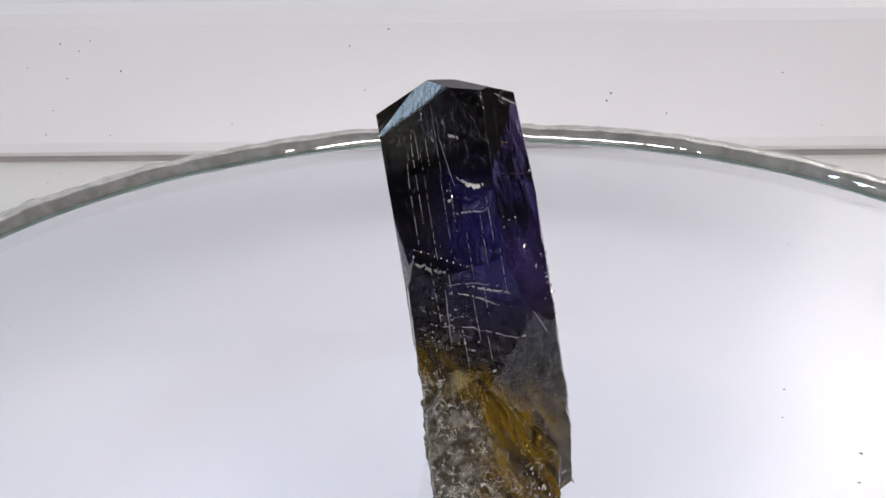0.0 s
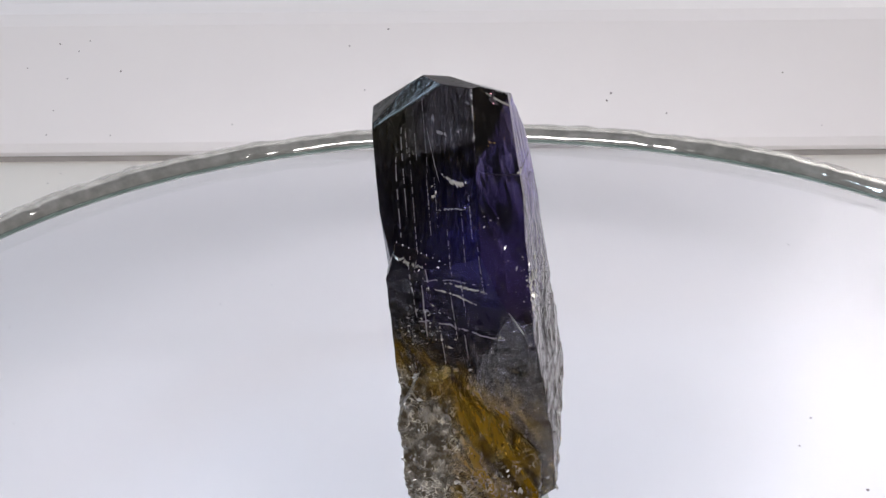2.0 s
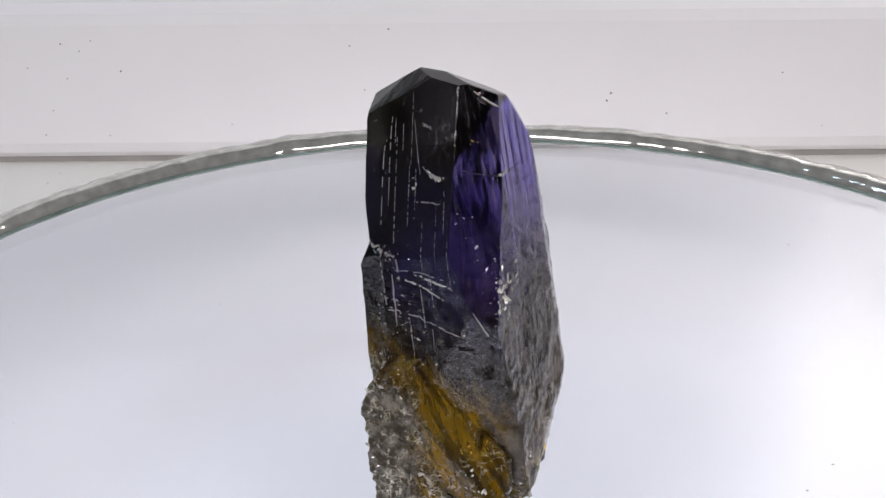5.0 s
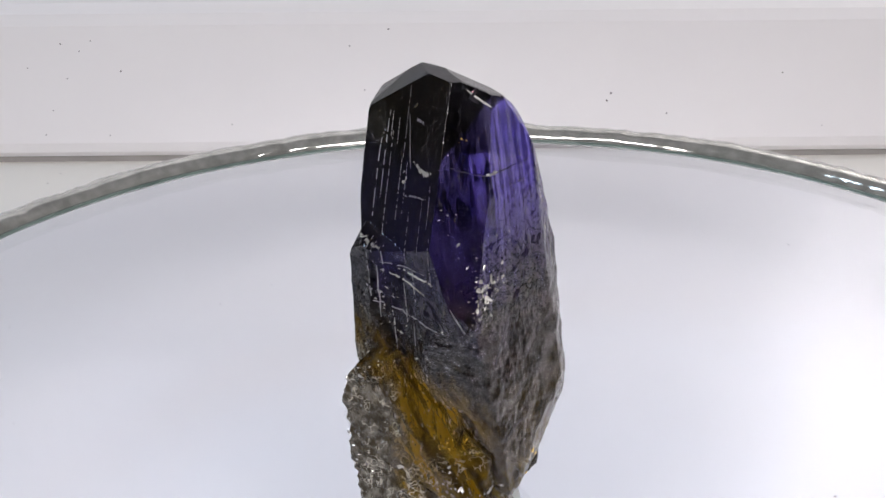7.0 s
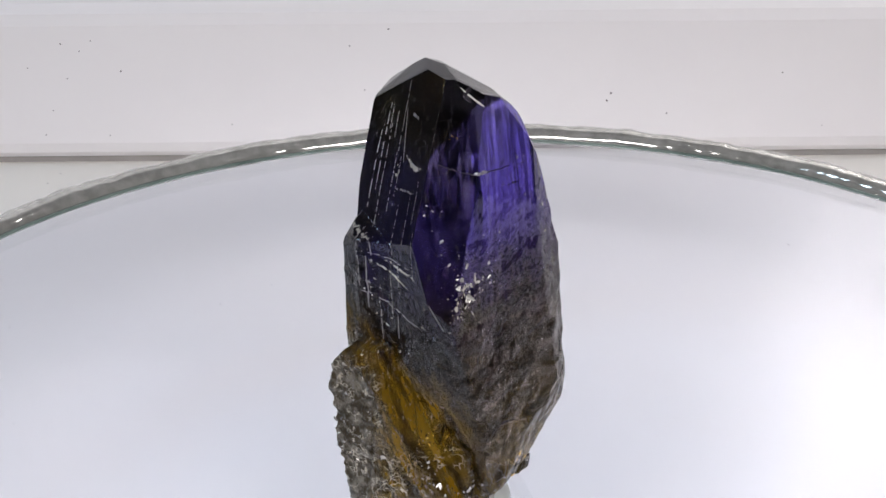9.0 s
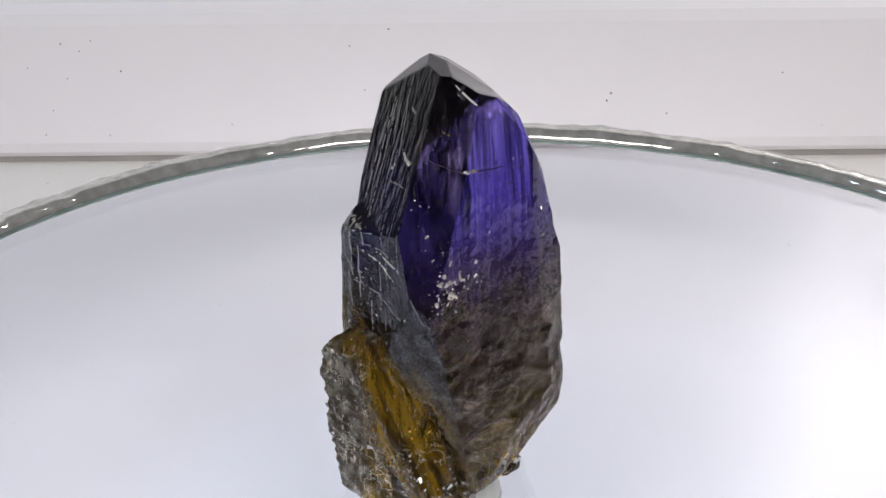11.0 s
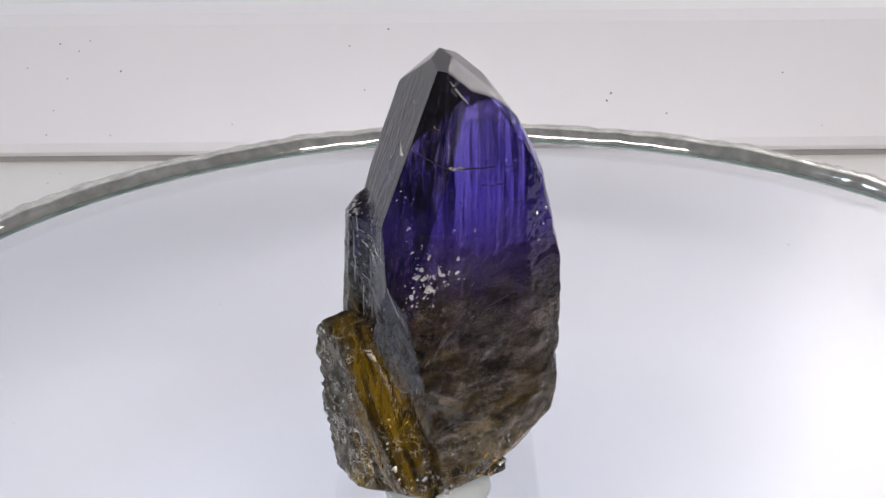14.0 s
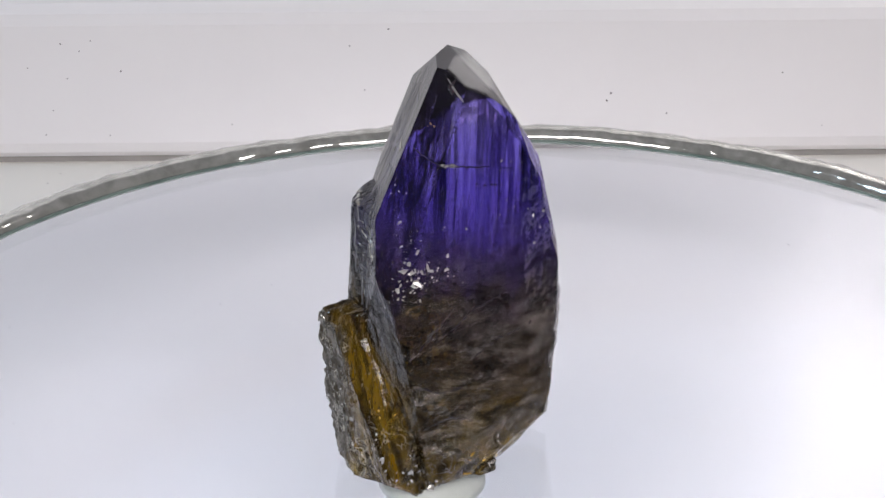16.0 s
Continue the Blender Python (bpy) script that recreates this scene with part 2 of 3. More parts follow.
FLAKE = plain("silvery_cleavage", (0.90, 0.87, 0.80), 0.25, 0.7)
GOLD = plain("golden_cleavage", (0.75, 0.48, 0.08), 0.3, 0.7)
DARK_CRACK = plain("dark_crack", (0.02, 0.015, 0.025), 0.4)
VEIN = plain("pale_vein", (0.34, 0.33, 0.36), 0.35, 0.3)
RAINBOW = plain("rainbow_film", (0.05, 0.05, 0.06), 0.05)
RAINBOW.node_tree.nodes["Principled BSDF"].inputs["Thin Film Thickness"].default_value = 620.0
RAINBOW.node_tree.nodes["Principled BSDF"].inputs["Thin Film IOR"].default_value = 2.2
PUTTY = matte("pale_putty", (0.62, 0.66, 0.60), (0.70, 0.73, 0.68), 2, 0.35, 0.2)


# ---- building helpers ----
def mesh_of(bm, name, mat, smooth=False):
    me = bpy.data.meshes.new(name)
    bm.normal_update()
    bm.to_mesh(me)
    bm.free()
    me.materials.append(mat)
    if smooth:
        for p in me.polygons:
            p.use_smooth = True
    return me


def part(name, bm, mat, parent=None, label="", smooth=False):
    ob = new(name, mesh_of(bm, name, mat, smooth))
    if parent:
        ob.parent = parent
    if label:
        tagged(ob, label)
    return ob


def slab(x0, x1, y0, y1, z0, z1, bevel=0.0):
    bm = bmesh.new()
    bmesh.ops.create_cube(bm, size=1)
    for v in bm.verts:
        v.co = Vector(((x0 + x1) / 2 + v.co.x * (x1 - x0), (y0 + y1) / 2 + v.co.y * (y1 - y0), (z0 + z1) / 2 + v.co.z * (z1 - z0))) * MM
    if bevel:
        bmesh.ops.bevel(bm, geom=bm.edges[:], offset=bevel * MM, segments=3, affect="EDGES", profile=0.5)
    return bm


def turned(profile, steps, closed=False):
    """A body turned round the z axis from (radius, height) pairs in millimetres."""
    bm = bmesh.new()
    rings = [[bm.verts.new((r * MM * math.cos(2 * math.pi * k / steps), r * MM * math.sin(2 * math.pi * k / steps), z * MM)) for k in range(steps)] for r, z in profile]
    pairs = list(zip(rings, rings[1:])) + ([(rings[-1], rings[0])] if closed else [])
    for a, b in pairs:
        for k in range(steps):
            bm.faces.new((a[k], a[(k + 1) % steps], b[(k + 1) % steps], b[k]))
    if not closed:
        bm.faces.new(rings[0][::-1])
        bm.faces.new(rings[-1])
    bmesh.ops.recalc_face_normals(bm, faces=bm.faces[:])
    return bm


# ---- the booth ----
floor = tagged(part("floor", slab(-170, 170, -60, WALL_Y + 12, FLOOR_Z - 4, FLOOR_Z), CREAM), "cream card floor of the photo booth", "floor", kind="structure")
back = tagged(part("wall_north", slab(-150, 150, 5.2, 9, FLOOR_Z - 4, 92), PAPER), "plain white paper back wall of the booth", "wall", kind="structure")
board = tagged(part("wall_north_board", slab(-150, 150, 0, 5.1, FLOOR_Z + 0.55, -2.0, 2.3), PAPER), "low white board along the back wall", "wall", kind="structure")
# added strip: its dark colour draws the shadow line where board meets floor
seam = tagged(part("trim", slab(-150, 150, 1.6, 4.0, FLOOR_Z, FLOOR_Z + 0.9), SHADOW_GAP), "grey strip standing for the shaded gap under the back board", "trim", kind="structure")
for ob in (back, board, seam):
    ob.matrix_world = pose(0, WALL_Y * MM, 0, 0, 0, 0.2)
# dark cloth closes the booth all round
for name, box in (("wall_west", (-340, -334, -420, 190, -60, 380)), ("wall_east", (334, 340, -420, 190, -60, 380)), ("wall_south", (-334, 334, -426, -420, -60, 380)),
                  ("wall_far", (-334, 334, 184, 190, -60, 380)), ("ceiling", (-340, 340, -426, 190, 380.1, 386)), ("table", (-333, 333, -419, 183, -60, FLOOR_Z - 4.1))):
    tagged(part(name, slab(*box), ROOM), "plain dark cloth closing the dim booth", "wall", kind="structure")


def dust(name, spots, place, label):
    """Tiny flat crumbs of dust; place turns a spot into the pose of its crumb."""
    bm = bmesh.new()
    for spot in spots:
        m, size = place(spot), spot[2] * MM * 0.42
        n = random.choice((5, 6, 7))
        ring = [(size * random.uniform(0.6, 1.2), 2 * math.pi * k / n) for k in range(n)]
        low = [bm.verts.new(m @ Vector((r * math.cos(a), r * math.sin(a), 0))) for r, a in ring]
        top = bm.verts.new(m @ Vector((0, 0, size * 0.5)))
        for k in range(n):
            bm.faces.new((low[k], low[(k + 1) % n], top))
    return tagged(part(name, bm, DUST), label, "dust", kind="stuff")


WALL_DUST = [(-35.4, -9.2, 0.29), (-40.8, -10.0, 0.24), (-41.2, -6.2, 0.24), (-38.2, -5.9, 0.18), (-12.4, -6.7, 0.24), (-24.5, -15.2, 0.18), (-11.0, -11.5, 0.18), (31.0, -10.0, 0.24), (19.5, -14.4, 0.24),
             (13.8, -12.1, 0.29), (13.4, -12.9, 0.35), (-42.5, -13.5, 0.18), (-43.4, -16.2, 0.18), (-44.7, -8.8, 0.18), (-39.4, -7.0, 0.18), (-36.9, -16.3, 0.18), (-8.5, -4.9, 0.29), (35.3, -15.9, 0.18)]
FLOOR_DUST = [(-21.5, 65.5, 0.28), (-19.1, 60.8, 0.22), (-23.6, 57.2, 0.22), (-35.9, 56.0, 0.17), (-21.6, 54.5, 0.17), (-35.5, 48.8, 0.17), (-36.8, 46.9, 0.22), (-42.3, 53.2, 0.17), (-39.5, 36.8, 0.22), (29.6, 68.0, 0.28), (-11.5, 69.4, 0.17), (12.7, 55.6, 0.17), (-34.5, 79.2, 0.22), (-40.0, 83.6, 0.2), (-42.1, 86.7, 0.2), (-43.1, 84.4, 0.2)]
lie = pose(0, 0, 0, 90)
turn = pose(0, WALL_Y * MM, 0, 0, 0, 0.2)
dust("board_dust", WALL_DUST, lambda q: turn @ pose(q[0] * MM, -0.02 * MM, q[1] * MM) @ lie, "dark specks of dust on the white board")
dust("floor_dust", FLOOR_DUST, lambda q: pose(q[0] * MM, q[1] * MM, (FLOOR_Z + 0.02) * MM), "dark specks of dust on the cream floor")

# ---- the turntable ----
TOP_R = 51.6
turntable = tagged(new("turntable"), "round glass turntable with a bright ground edge", "turntable")
glass = part("glass_disc", turned([(0.01, -1.6), (TOP_R + 2.3, -1.6), (TOP_R + 2.3, -0.4), (TOP_R + 1.6, 0.0), (0.01, 0.0)], 256), DISC, turntable, "clear glass disc")
glass.visible_shadow = False
foot_bm = turned([(6, FLOOR_Z), (6, FLOOR_Z + 2), (3, FLOOR_Z + 4), (2.6, -1.61)], 64)
bmesh.ops.translate(foot_bm, verts=foot_bm.verts[:], vec=Vector((0.5, -4, 0)) * MM)
part("foot", foot_bm, PAPER, turntable, "white plastic foot under the disc")


def rim_mesh():
    """The raised, unevenly ground lip round the disc."""
    bm = bmesh.new()
    steps = 900
    section = [(0.20, 0.0), (0.80, 0.66), (1.45, 0.76), (2.30, 0.50), (2.8, -0.1), (2.65, -1.3), (0.3, -1.3)]
    rings = []
    for k in range(steps):
        a = 2 * math.pi * (k + random.uniform(-0.3, 0.3)) / steps
        way = Vector((math.cos(a), math.sin(a), 0))
        slow, fast = noise.noise(way * 6), noise.noise(way * 30)
        ring = []
        for j, (r, z) in enumerate(section):
            push = (0.30 * slow + 0.18 * fast + random.uniform(-0.05, 0.05)) * (1.0 if 0 < j < 4 else 0.25)
            lift = (0.14 * noise.noise(way * 11 + Vector((0, 0, 3))) + 0.13 * noise.noise(way * 36 + Vector((0, 0, j))) + 0.07 * noise.noise(way * 80 + Vector((0, 5, j)))) * (1.0 if 0 < j < 4 else 0.0)
            ring.append(bm.verts.new((way * (TOP_R + r + push) + Vector((0, 0, z + lift))) * MM))
        rings.append(ring)
    n = len(section)
    for k in range(steps):
        a, b = rings[k], rings[(k + 1) % steps]
        for j in range(n):
            bm.faces.new((a[j], a[(j + 1) % n], b[(j + 1) % n], b[j]))
    bmesh.ops.recalc_face_normals(bm, faces=bm.faces[:])
    return bm


part("rim", rim_mesh(), RIM, turntable, "clear greenish ground glass edge", True)
part("edge_line", turned([(TOP_R - 0.28, 0.02), (TOP_R - 0.05, 0.10), (TOP_R + 0.2, 0.03), (TOP_R + 0.1, -0.4), (TOP_R - 0.2, -0.4)], 360, True), GREEN_EDGE, turntable, "dark green line inside the ground edge", True)

# ---- the crystal ----
# Faces of each body: azimuth and slope of the outward normal in degrees, distance from the turntable's centre in mm.
MAIN = [(-174.8, -7.7, 3.81), (148.7, 49.8, 24.09), (91.9, 66.0, 26.15), (61.6, 63.3, 25.01), (3.6, 11.7, 6.85), (1.9, 8.4, 5.7), (-0.9, 3.9, 5.33), (-154.8, -5.9, 5.86), (-159.7, 4.1, 9.82), (166.3, 52.3, 25.5), (121.6, 65.9, 27.07), (31.2, 25.5, 12.66)]
MAIN += [(22.1, 8.2, 5.81), (12.6, -8.0, 3.55), (-140.6, 5.5, 10.85), (-145.0, 14.5, 14.36), (-173.3, 52.0, 26.04), (79.5, 55.5, 22.99), (66.2, 45.8, 19.99), (48.8, 22.1, 11.36), (43.5, 12.0, 7.59), (38.8, 3.2, 5.13), (25.0, -19.0, 2.48), (17.2, -28.9, 1.86)]
MAIN += [(-124.8, 11.4, 12.67), (-131.6, 24.4, 17.54), (-147.8, 46.3, 24.51), (79.6, 39.9, 17.86), (67.6, 22.0, 11.21), (61.9, 11.2, 7.42), (55.0, -1.3, 4.28), (32.5, -33.2, 0.62), (-110.7, 18.2, 14.21), (-113.8, 24.0, 16.3), (-128.2, 44.5, 23.55), (98.7, 41.5, 19.04)]
MAIN += [(89.7, 28.7, 13.67), (79.9, 11.2, 7.34), (75.4, 2.7, 4.9), (70.8, -5.5, 3.1), (46.3, -37.5, -0.14), (18.1, -52.8, 0.17), (-39.8, -53.6, 3.13), (-101, 23.5, 14.95), (-47.5, 23.9, 13.7), (-95, 5, 9.5), (-70, -7, 6.55)]
SIDE = [(-175.5, -6.5, 3.97), (-174.2, -8.8, 3.62), (-151.1, -11.5, 5.84), (-155.6, -3.9, 7.24), (-167.7, 18.1, 12.35), (-136.1, -2.7, 8.95), (-155.1, 30.1, 16.75), (-118.8, 0.3, 9.99), (-137.8, 32.7, 17.99), (-102.5, 3.3, 10.19), (-122.2, 36.0, 18.86), (-72, 4, 8.3)]
SIDE += [(0, 0, 2.5), (-80, 65, 20.6), (90, 0, -1), (60, 0, 2), (-50, 21, 11.7), (-9.5, 17, 8.2), (18.1, -52.8, 0.17), (-39.8, -53.6, 3.13)]
LOBE = [(-175.8, -6.0, 3.93), (-146.4, -17.4, 8.01), (-152.1, -9.1, 8.4), (-168.1, 16.4, 8.67), (-176.6, 28.1, 8.98), (-121.1, -24.1, 9.17), (-130.9, -10.3, 10.47), (-155.0, 27.2, 13.1), (-87.4, -38.9, 7.09), (-108.0, -16.2, 10.26), (-110.9, -11.8, 10.82), (-126.6, 14.5, 14.46)]
LOBE += [(-143.3, 36.6, 15.18), (-42.3, -53.0, 3.25), (-92.9, -11.9, 9.52), (-106.6, 11.5, 14.32), (-122.0, 33.4, 15.85), (-72, -3, 8.4), (-10, 32, 7.4), (0, 0, 4.0), (-70, 70, 14.2), (90, 0, -1), (60, 0, 2), (-9.5, 5, 5.4), (18.1, -52.8, 0.17), (-45, 15, 8.4)]


def normals(faces):
    f = np.radians(np.array(faces, float)[:, :2])
    n = np.stack([np.cos(f[:, 0]) * np.cos(f[:, 1]), np.sin(f[:, 0]) * np.cos(f[:, 1]), np.sin(f[:, 1])], 1)
    return n, np.array(faces, float)[:, 2]


def reach(faces, base, ways):
    """How far rays from the points base along ways go before they leave the convex body; 0 where they miss it."""
    n, d = normals(faces)
    far, near = np.full(len(base), 1e3), np.full(len(base), -1e3)
    for ni, di in zip(n, d):
        slope, room = ways @ ni, di - base @ ni
        flat = np.abs(slope) < 1e-6
        t = room / np.where(flat, 1.0, slope)
        far = np.where(~flat & (slope > 0), np.minimum(far, t), far)
        near = np.where(~flat & (slope < 0), np.maximum(near, t), near)
        far = np.where(flat & (room < 0), -1.0, far)
    return np.where(far > np.maximum(near, 0), far, 0)


APEX, FOOT = np.array([-4.05, -1.84, 29.5]), np.array([0.9, -4.6, 0.0])


def tip_height():
    """The height at which the core leaves the main body."""
    n, d = normals(MAIN)
    z = np.linspace(25, 30, 2000)
    core = FOOT + (APEX - FOOT) * (z[:, None] / 29.5)
    return z[((d - core @ n.T) > 0).all(1)].max()


TIP = tip_height()


def fractal(p, size, octaves=3):
    """Fractal noise, about -1 to 1, at the points p (mm) with features of that size."""
    return np.array([noise.fractal(Vector(q), 0.9, 2.0, octaves) for q in (p / size).tolist()])


def surface(z, az):
    """Points of the rough crystal at heights z and turns az (radians) round its core, and which body each lies on."""
    base = FOOT + (APEX - FOOT) * (z[:, None] / 29.5)
    ways = np.stack([np.cos(az), np.sin(az), np.zeros(az.size)], 1)
    all_r = np.stack([reach(b, base, ways) for b in (MAIN, SIDE, LOBE)])
    which = all_r.argmax(0)
    r = np.maximum(all_r.max(0), 0.01)
    co = base + ways * r[:, None]
    own = np.stack([co[:, 0] - base[:, 0], co[:, 1] - base[:, 1], z], 1)
    striped = np.clip((1.15 - az_gap(az, radians(5))) * 4, 0, 1) * np.clip((co[:, 2] - 15) / 4, 0, 1)
    groove = fractal(own * np.array([1, 1, 0.012]), 0.45, 2) * 0.022 + fractal(own * np.array([1, 1, 0.02]), 0.7, 3) * 0.045 * striped
    torn = fractal(own * np.array([1, 1, 0.75]), 2.2, 4) * 0.13 * np.clip((21 - co[:, 2]) / 5, 0, 1) * np.where(which == 2, 0.0, np.where(which == 1, 1.6, 1.0)) * np.clip((az_gap(az, radians(275)) < 3) * (1.3 - az_gap(az, radians(270))) * 2, 0, 1)
    groove = groove + torn
    lump = fractal(co, 1.5, 4)
    crag = np.where(which == 2, 0.25 + 0.75 * np.clip((az_gap(az, radians(305)) - 0.5) * 1.5 + np.clip((5 - z) / 3, 0, 1), 0, 1), np.clip((15 - co[:, 2]) / 14, 0, 0.22) + np.clip(np.clip((1.4 - az_gap(az, radians(25))) * 2, 0, 1) * (26 - co[:, 2]) / 22, 0, 0.42))
    chip = np.abs(fractal(co * np.array([1, 1, 0.7]), 0.9, 2)) * np.where(which == 2, 0.35 * np.clip((az_gap(az, radians(305)) - 0.35) * 1.5 + np.clip((5 - z) / 3, 0, 1), 0.15, 1), 0.0)
    r = r - chip + np.where(which == 2, 0.32, 0.0) + groove * np.clip((29.3 - co[:, 2]) / 4, 0, 1) + lump * 0.24 * crag
    return base + ways * np.maximum(r, 0.01)[:, None], which


def az_gap(a, b):
    return np.abs((a - b + np.pi) % (2 * np.pi) - np.pi)


def crystal_meshes():
    levels, turns = 340, 440
    Z, A = np.meshgrid(TIP * np.linspace(0, 1, levels), np.linspace(0, 2 * np.pi, turns, endpoint=False), indexing="ij")
    co, which = surface(Z.ravel(), A.ravel())
    idx = np.arange(levels * turns).reshape(levels, turns)
    quads = np.stack([idx[:-1], np.roll(idx[:-1], -1, 1), np.roll(idx[1:], -1, 1), idx[1:]], -1).reshape(-1, 4)
    owner = which[quads[:, 0]]
    made = []
    for k, name in enumerate(("prism", "side_growth", "root")):
        faces = quads[owner == k]
        used, flat = np.unique(faces, return_inverse=True)
        faces = flat.reshape(-1, 4).tolist()
        if k == 0:
            faces.append(np.searchsorted(used, idx[-1]).tolist())
        me = bpy.data.meshes.new(name)
        me.from_pydata((co[used] * MM).tolist(), [], faces)
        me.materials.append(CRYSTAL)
        me.shade_smooth()
        me.set_sharp_from_angle(angle=radians(17))
        me.update()
        made.append(me)
    return made


crystal = tagged(new("crystal"), "violet and brown zoned gem crystal standing upright on putty", "crystal")
for me, said in zip(crystal_meshes(), ("dark prism with a violet face", "smoky grey side growth", "rough amber root with silvery skin")):
    tagged(new(me.name, me), said).parent = crystal


# ---- cracks, worn edges and cleavage flakes of the crystal ----
def ribbon(ends, width, wave, broken=True, steps=44):
    """A thin ragged strip that follows the crystal's skin through (height, degrees round the core)."""
    ends = np.array(ends, float)
    u = np.linspace(0, len(ends) - 1, steps)
    z = np.interp(u, np.arange(len(ends)), ends[:, 0])
    a = np.radians(np.interp(u, np.arange(len(ends)), ends[:, 1]))
    z = z + np.random.uniform(-wave, wave, steps)
    along = np.gradient(z), np.gradient(a) * 4.0
    size = np.hypot(*along) + 1e-6
    w = width * np.random.uniform(0.35, 1.0, steps) * np.sin(np.linspace(0.12, np.pi - 0.12, steps)) ** 0.5
    dz, da = along[1] / size * w / 2, -along[0] / size * w / 2 / 4.0
    kept = np.convolve(np.random.rand(steps + 2), np.ones(3) / 3, "valid") > 0.42
    kept |= not broken
    kept[steps // 2] = True
    bm = bmesh.new()
    core = FOOT + (APEX - FOOT) * (z[:, None] / 29.5)
    rows = []
    for side, lift in ((1, -0.03), (0.5, 0.035), (-0.5, 0.035), (-1, -0.03)):
        p, _ = surface(np.clip(z + dz * side, 0.2, TIP - 0.05), a + da * side)
        out = p - core
        out[:, 2] = 0
        out /= np.linalg.norm(out, axis=1)[:, None]
        rows.append([bm.verts.new(Vector(q) * MM) for q in p + out * lift])
    for r0, r1 in zip(rows, rows[1:]):
        for k in range(steps - 1):
            if kept[k]:
                bm.faces.new((r0[k], r0[k + 1], r1[k + 1], r1[k]))
    bmesh.ops.delete(bm, geom=[v for v in bm.verts if not v.link_faces], context="VERTS")
    return bm


for name, mat, width, wave, ends in (
        ("crack", FLAKE, 0.42, 0.12, [(24.3, 285), (23.9, 297), (24.1, 305)]),
        ("crack", FLAKE, 0.36, 0.05, [(24.05, 343), (23.9, 354)]),
        ("crack", DARK_CRACK, 0.14, 0.05, [(24.6, 318), (24.1, 336), (23.9, 352), (23.5, 380), (23.3, 395)]),
        ("crack", DARK_CRACK, 0.14, 0.06, [(22.6, 8), (22.3, 28)]),
        ("crack", DARK_CRACK, 0.16, 0.10, [(11.4, 330), (13.2, 345), (14.6, 358)]),
        ("crack", DARK_CRACK, 0.14, 0.10, [(9.6, 334), (9.0, 352), (9.2, 372), (8.6, 395)]),
        ("crack", DARK_CRACK, 0.12, 0.10, [(13.0, 356), (14.4, 372), (15.2, 392)]),
        ("crack", DARK_CRACK, 0.12, 0.08, [(11.0, 12), (12.2, 30), (13.0, 46)]),
        ("crack", DARK_CRACK, 0.12, 0.08, [(6.6, 340), (7.2, 360), (6.6, 382)]),
        ("crack", FLAKE, 0.14, 0.06, [(19.6, 240), (19.2, 262)]),
        ("crack", FLAKE, 0.20, 0.05, [(17.9, 262), (17.2, 284), (16.8, 294)]),
        ("crack", VEIN, 0.12, 0.05, [(15.9, 246), (15.2, 276), (14.7, 300)]),
        ("crack", VEIN, 0.10, 0.05, [(16.7, 250), (16.1, 268)]),
        ("crack", VEIN, 0.16, 0.10, [(26.7, 288), (26.6, 300)]),
        ("crack", VEIN, 0.12, 0.05, [(22.3, 275), (22.6, 300)]),
        ("crack", VEIN, 0.10, 0.03, [(18.4, 262), (18.2, 295)]),
        ("crack", FLAKE, 0.26, 0.05, [(18.1, 274), (17.7, 300)]),
        ("vein", VEIN, 0.08, 0.03, [(18.1, 260), (14.6, 257)]),
        ("vein", VEIN, 0.07, 0.03, [(26.8, 272), (25.3, 277), (23.9, 281)]),
        # silvery strip laid on for the mirror reflection of the narrow bevel
        ("bevel_glint", FLAKE, 0.20, 0.01, [(28.95, 345), (27.85, 357)]),
        ("worn_edge", VEIN, 0.07, 0.05, [(16.5, 309), (14.9, 316)])):
    part(name, ribbon(ends, width, wave, name == "crack"), mat, crystal)
part("rainbow_facet", ribbon([(29.0, 352), (28.5, 347), (28.1, 350)], 0.42, 0.0, False), RAINBOW, crystal, "small facet with a rainbow sheen")


# pale strips that paint the highlights on fine striae of the dark front faces: foot and head heights, millimetres
# sideways from the core, width
STRIA_GLINTS = [(24.0, 28.6, -0.1, 0.05), (24.9, 26.4, -0.75, 0.08), (20.8, 24.2, -0.2, 0.07), (21.2, 24.2, 0.3, 0.05), (19.0, 22.6, -1.2, 0.05), (17.2, 19.4, -0.6, 0.08), (14.4, 17.2, 0.6, 0.09),
          (18.6, 21.8, 0.9, 0.05), (16.2, 18.4, 1.4, 0.06), (19.4, 22.4, 1.9, 0.04), (21.0, 23.4, 2.5, 0.05), (12.6, 15.2, -0.4, 0.07), (13.2, 14.8, 1.1, 0.06), (21.6, 26.6, -1.7, 0.06),
          (20.4, 25.4, -2.2, 0.05), (16.0, 19.6, -1.6, 0.05), (17.6, 20.6, 2.8, 0.05), (22.0, 25.6, -1.2, 0.04), (25.2, 26.6, -1.35, 0.06)]


def beside(z, off):
    """Radians round the core of the front skin at heights z and a sideways offset from the core."""
    a = np.full(z.size, radians(270))
    core = FOOT + (APEX - FOOT) * (z[:, None] / 29.5)
    for _ in range(6):
        p, _ = surface(z, a)
        a = radians(270) + np.arcsin(np.clip(off / np.hypot(*(p - core)[:, :2].T), -0.95, 0.95))
    return a


for z0, z1, off, width in STRIA_GLINTS:
    zs = np.linspace(z0, z1, 9)
    part("stria_glint", ribbon(list(zip(zs, np.degrees(beside(zs, off)))), width, 0.0, True, 60), VEIN, crystal)


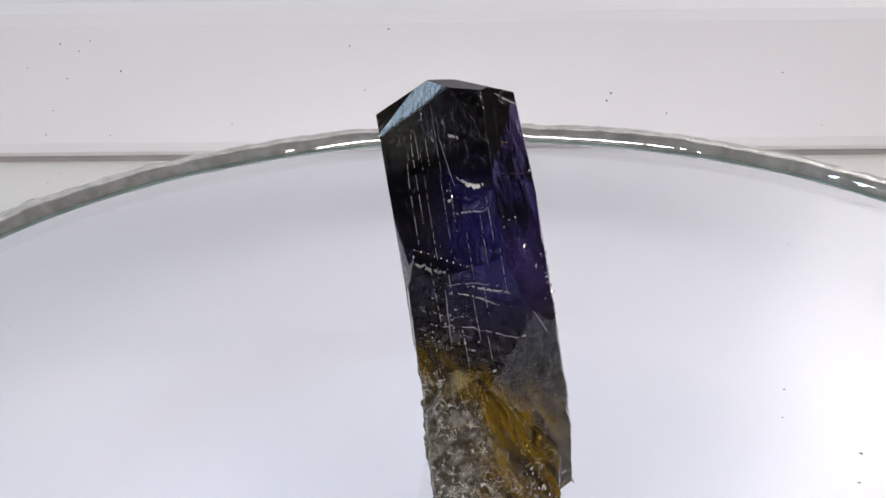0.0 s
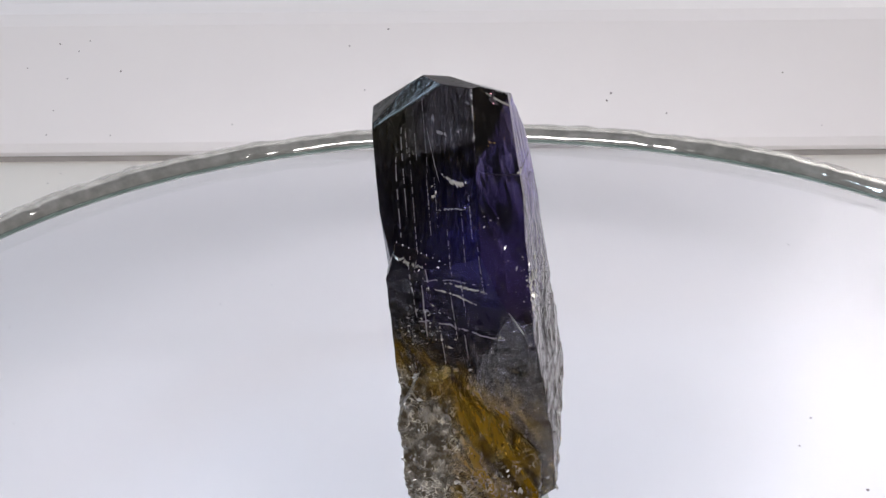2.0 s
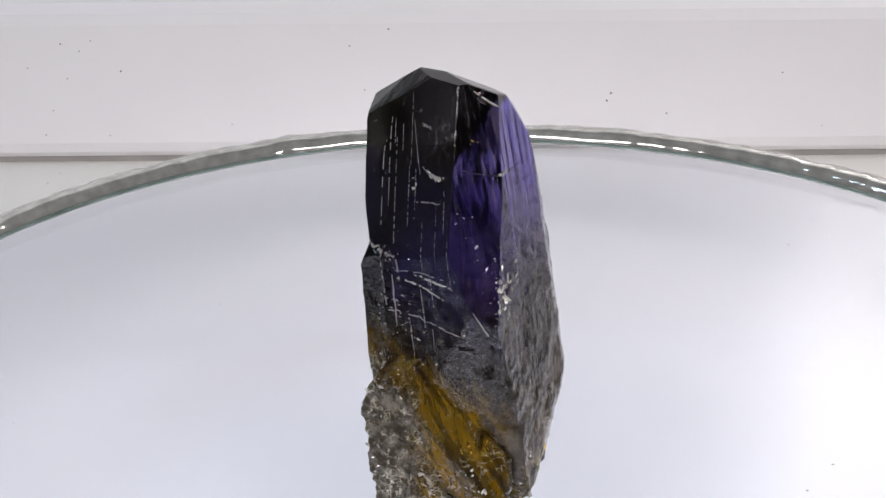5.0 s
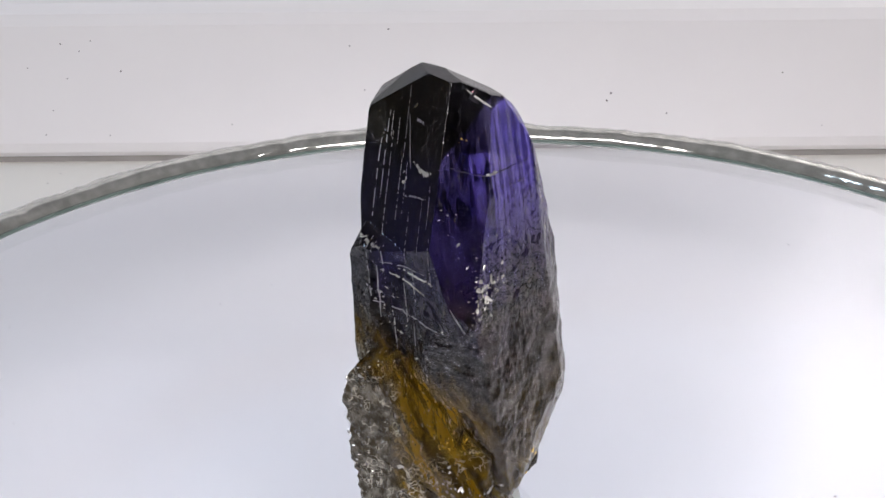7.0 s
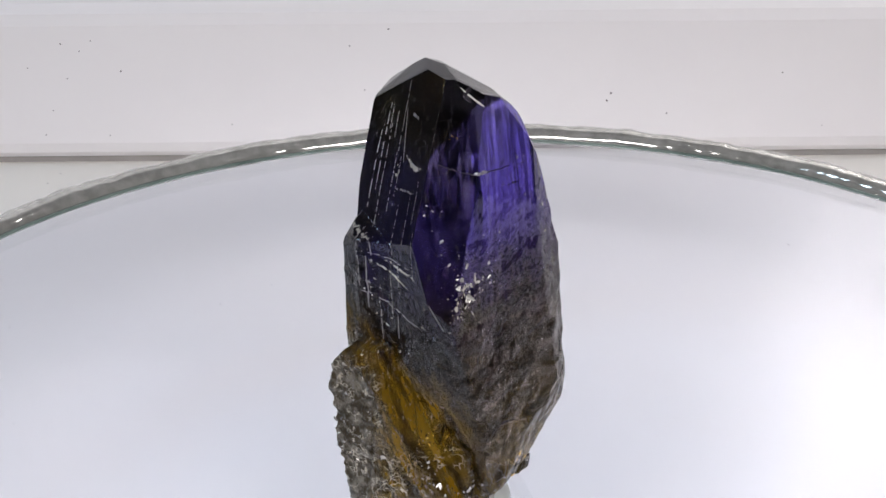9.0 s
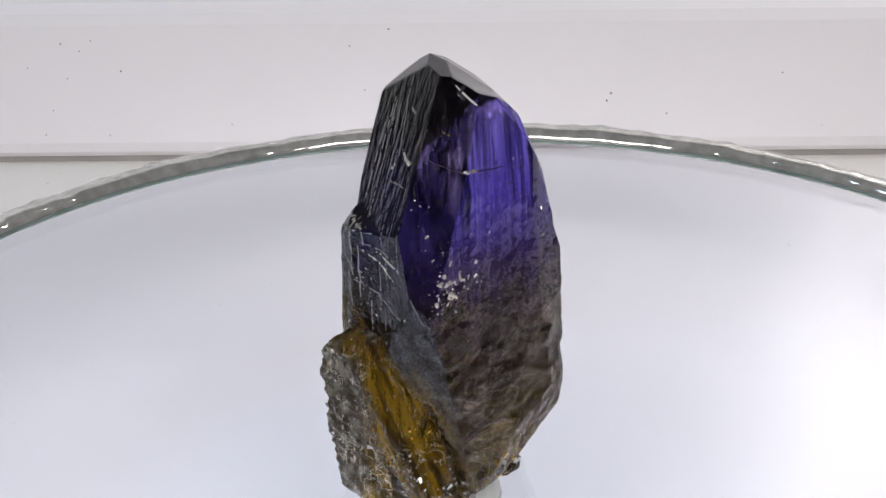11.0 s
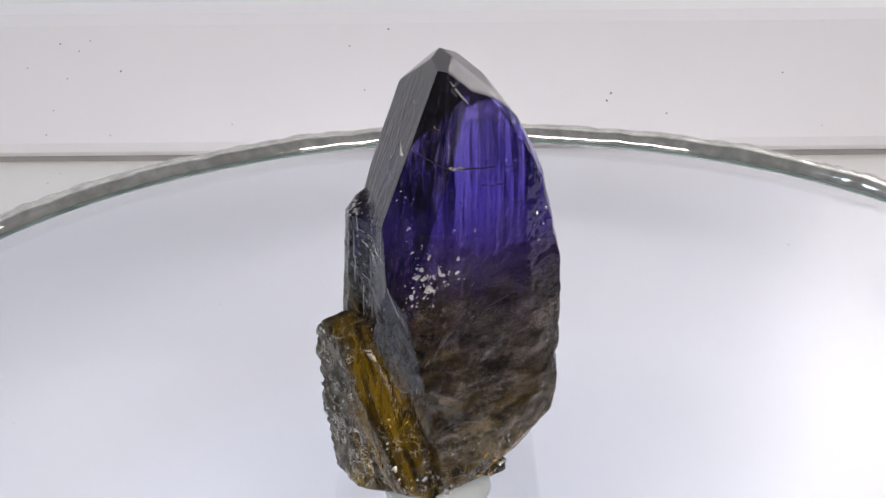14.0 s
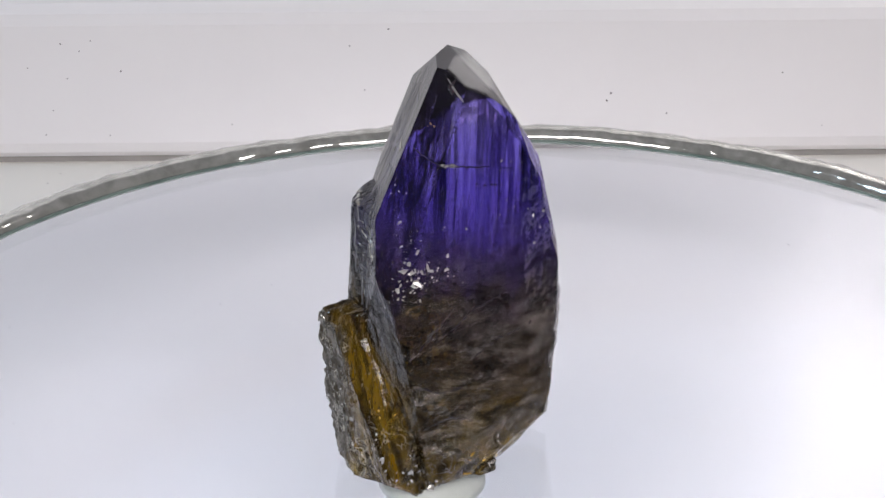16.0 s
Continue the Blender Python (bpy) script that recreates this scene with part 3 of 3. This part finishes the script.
def flake_mesh(seed, mat):
    rnd = random.Random(seed)
    bm = bmesh.new()
    n = rnd.choice((4, 5, 6))
    ring = [(2 * math.pi * k / n + rnd.uniform(-0.3, 0.3), rnd.uniform(0.25, 1.0)) for k in range(n)]
    low = [bm.verts.new((r * math.cos(a) * MM, r * 0.6 * math.sin(a) * MM, -0.15 * MM)) for a, r in ring]
    high = [bm.verts.new((r * 0.85 * math.cos(a) * MM, r * 0.5 * math.sin(a) * MM, rnd.uniform(0.05, 0.22) * MM)) for a, r in ring]
    peak = bm.verts.new((rnd.uniform(-0.2, 0.2) * MM, rnd.uniform(-0.1, 0.1) * MM, 0.3 * MM))
    for k in range(n):
        bm.faces.new((low[k], low[(k + 1) % n], high[(k + 1) % n], high[k]))
        bm.faces.new((high[k], high[(k + 1) % n], peak))
    return mesh_of(bm, "flake", mat)


SILVER_FLAKES = [flake_mesh(k, FLAKE) for k in range(6)]
GOLD_FLAKES = [flake_mesh(k + 20, GOLD) for k in range(4)]
# height, degrees round the core, spread of both, how many, size in mm, kind
CLUSTERS = [(16.9, 332, 0.55, 4.5, 30, 0.27, SILVER_FLAKES), (17.8, 338, 2.0, 18, 40, 0.08, SILVER_FLAKES), (19.2, 328, 0.9, 5, 14, 0.16, SILVER_FLAKES), (17.3, 345, 0.6, 5, 14, 0.22, SILVER_FLAKES), (16.0, 324, 0.5, 3, 8, 0.17, SILVER_FLAKES), (14.8, 61, 0.3, 2, 4, 0.2, SILVER_FLAKES), (16.5, 262, 1.6, 12, 26, 0.11, SILVER_FLAKES), (13.8, 262, 0.9, 10, 18, 0.14, SILVER_FLAKES),
            (20.6, 37, 0.5, 8, 7, 0.13, SILVER_FLAKES), (19.3, 50, 0.8, 5, 6, 0.14, SILVER_FLAKES), (17.2, 329, 0.4, 4, 5, 0.24, SILVER_FLAKES)]
CLUSTERS += [(2.6, 330, 0.8, 14, 26, 0.24, SILVER_FLAKES), (4.3, 305, 1.0, 9, 16, 0.22, SILVER_FLAKES), (5.2, 40, 0.5, 5, 8, 0.2, SILVER_FLAKES), (3.4, 15, 0.5, 12, 7, 0.2, GOLD_FLAKES),
             (11.6, 254, 0.5, 7, 16, 0.26, SILVER_FLAKES), (6.0, 250, 1.6, 10, 34, 0.24, SILVER_FLAKES), (9.3, 248, 1.3, 9, 18, 0.2, SILVER_FLAKES)]
CLUSTERS += [(6.5, 298, 1.0, 7, 9, 0.17, GOLD_FLAKES), (26.0, 336, 0.15, 3, 5, 0.09, GOLD_FLAKES), (23.5, 26, 0.3, 4, 4, 0.2, SILVER_FLAKES), (23.4, 273, 0.3, 3, 4, 0.16, SILVER_FLAKES), (21.5, 312, 0.9, 6, 8, 0.16, SILVER_FLAKES)]
for z, a, dz, da, count, size, kinds in CLUSTERS:
    zs = np.clip(np.random.normal(z, dz, count), 0.6, 29)
    azs = np.radians(np.random.normal(a, da, count))
    p, _ = surface(zs, azs)
    p2, _ = surface(zs, azs + 0.02)
    p3, _ = surface(zs + 0.1, azs)
    for k in range(count):
        n = Vector(p2[k] - p[k]).cross(Vector(p3[k] - p[k])).normalized()
        ob = new("flake", random.choice(kinds))
        ob.parent = crystal
        s1 = size * min(2.2, random.lognormvariate(-0.15, 0.55))
        tilt = pose(0, 0, 0, random.uniform(-30, 30), random.uniform(-30, 30), random.uniform(0, 360))
        ob.matrix_basis = Matrix.Translation(Vector(p[k]) * MM) @ n.to_track_quat("Z", "Y").to_matrix().to_4x4() @ tilt @ Matrix.Diagonal((s1 * 1.1, s1 * random.uniform(0.6, 1.3), s1 * 0.55, 1))


def putty_mesh():
    bm = turned([(3.6, 0.0), (3.5, 0.5), (3.0, 1.2), (2.6, 2.0), (2.4, 2.6)], 64)
    for v in bm.verts:
        v.co += Vector((0.9, -4.4, 0)) * MM
    return bm


disc_dust = dust("disc_dust", [(21.0, 9.6, 0.26), (20.4, 5.8, 0.26), (25.2, 1.0, 0.4), (24.5, -2.6, 0.32)], lambda q: pose(q[0] * MM, q[1] * MM, 0.02 * MM), "grey specks of dust on the mirror disc")
putty = tagged(part("putty", putty_mesh(), PUTTY, None, "", True), "pale green blob of putty under the crystal", "putty")


def motions():
    rows = [(0, 0.0), (2, -10.31), (4, -20.41), (6, -30.31), (8, -40.01), (10, -49.51), (12, -58.82), (14, -67.94), (16, -76.87)]
    for thing in (turntable, crystal, putty, disc_dust):
        walk(thing, [(t, pose(0, 0, 0, 0, 0, a)) for t, a in rows])


motions()
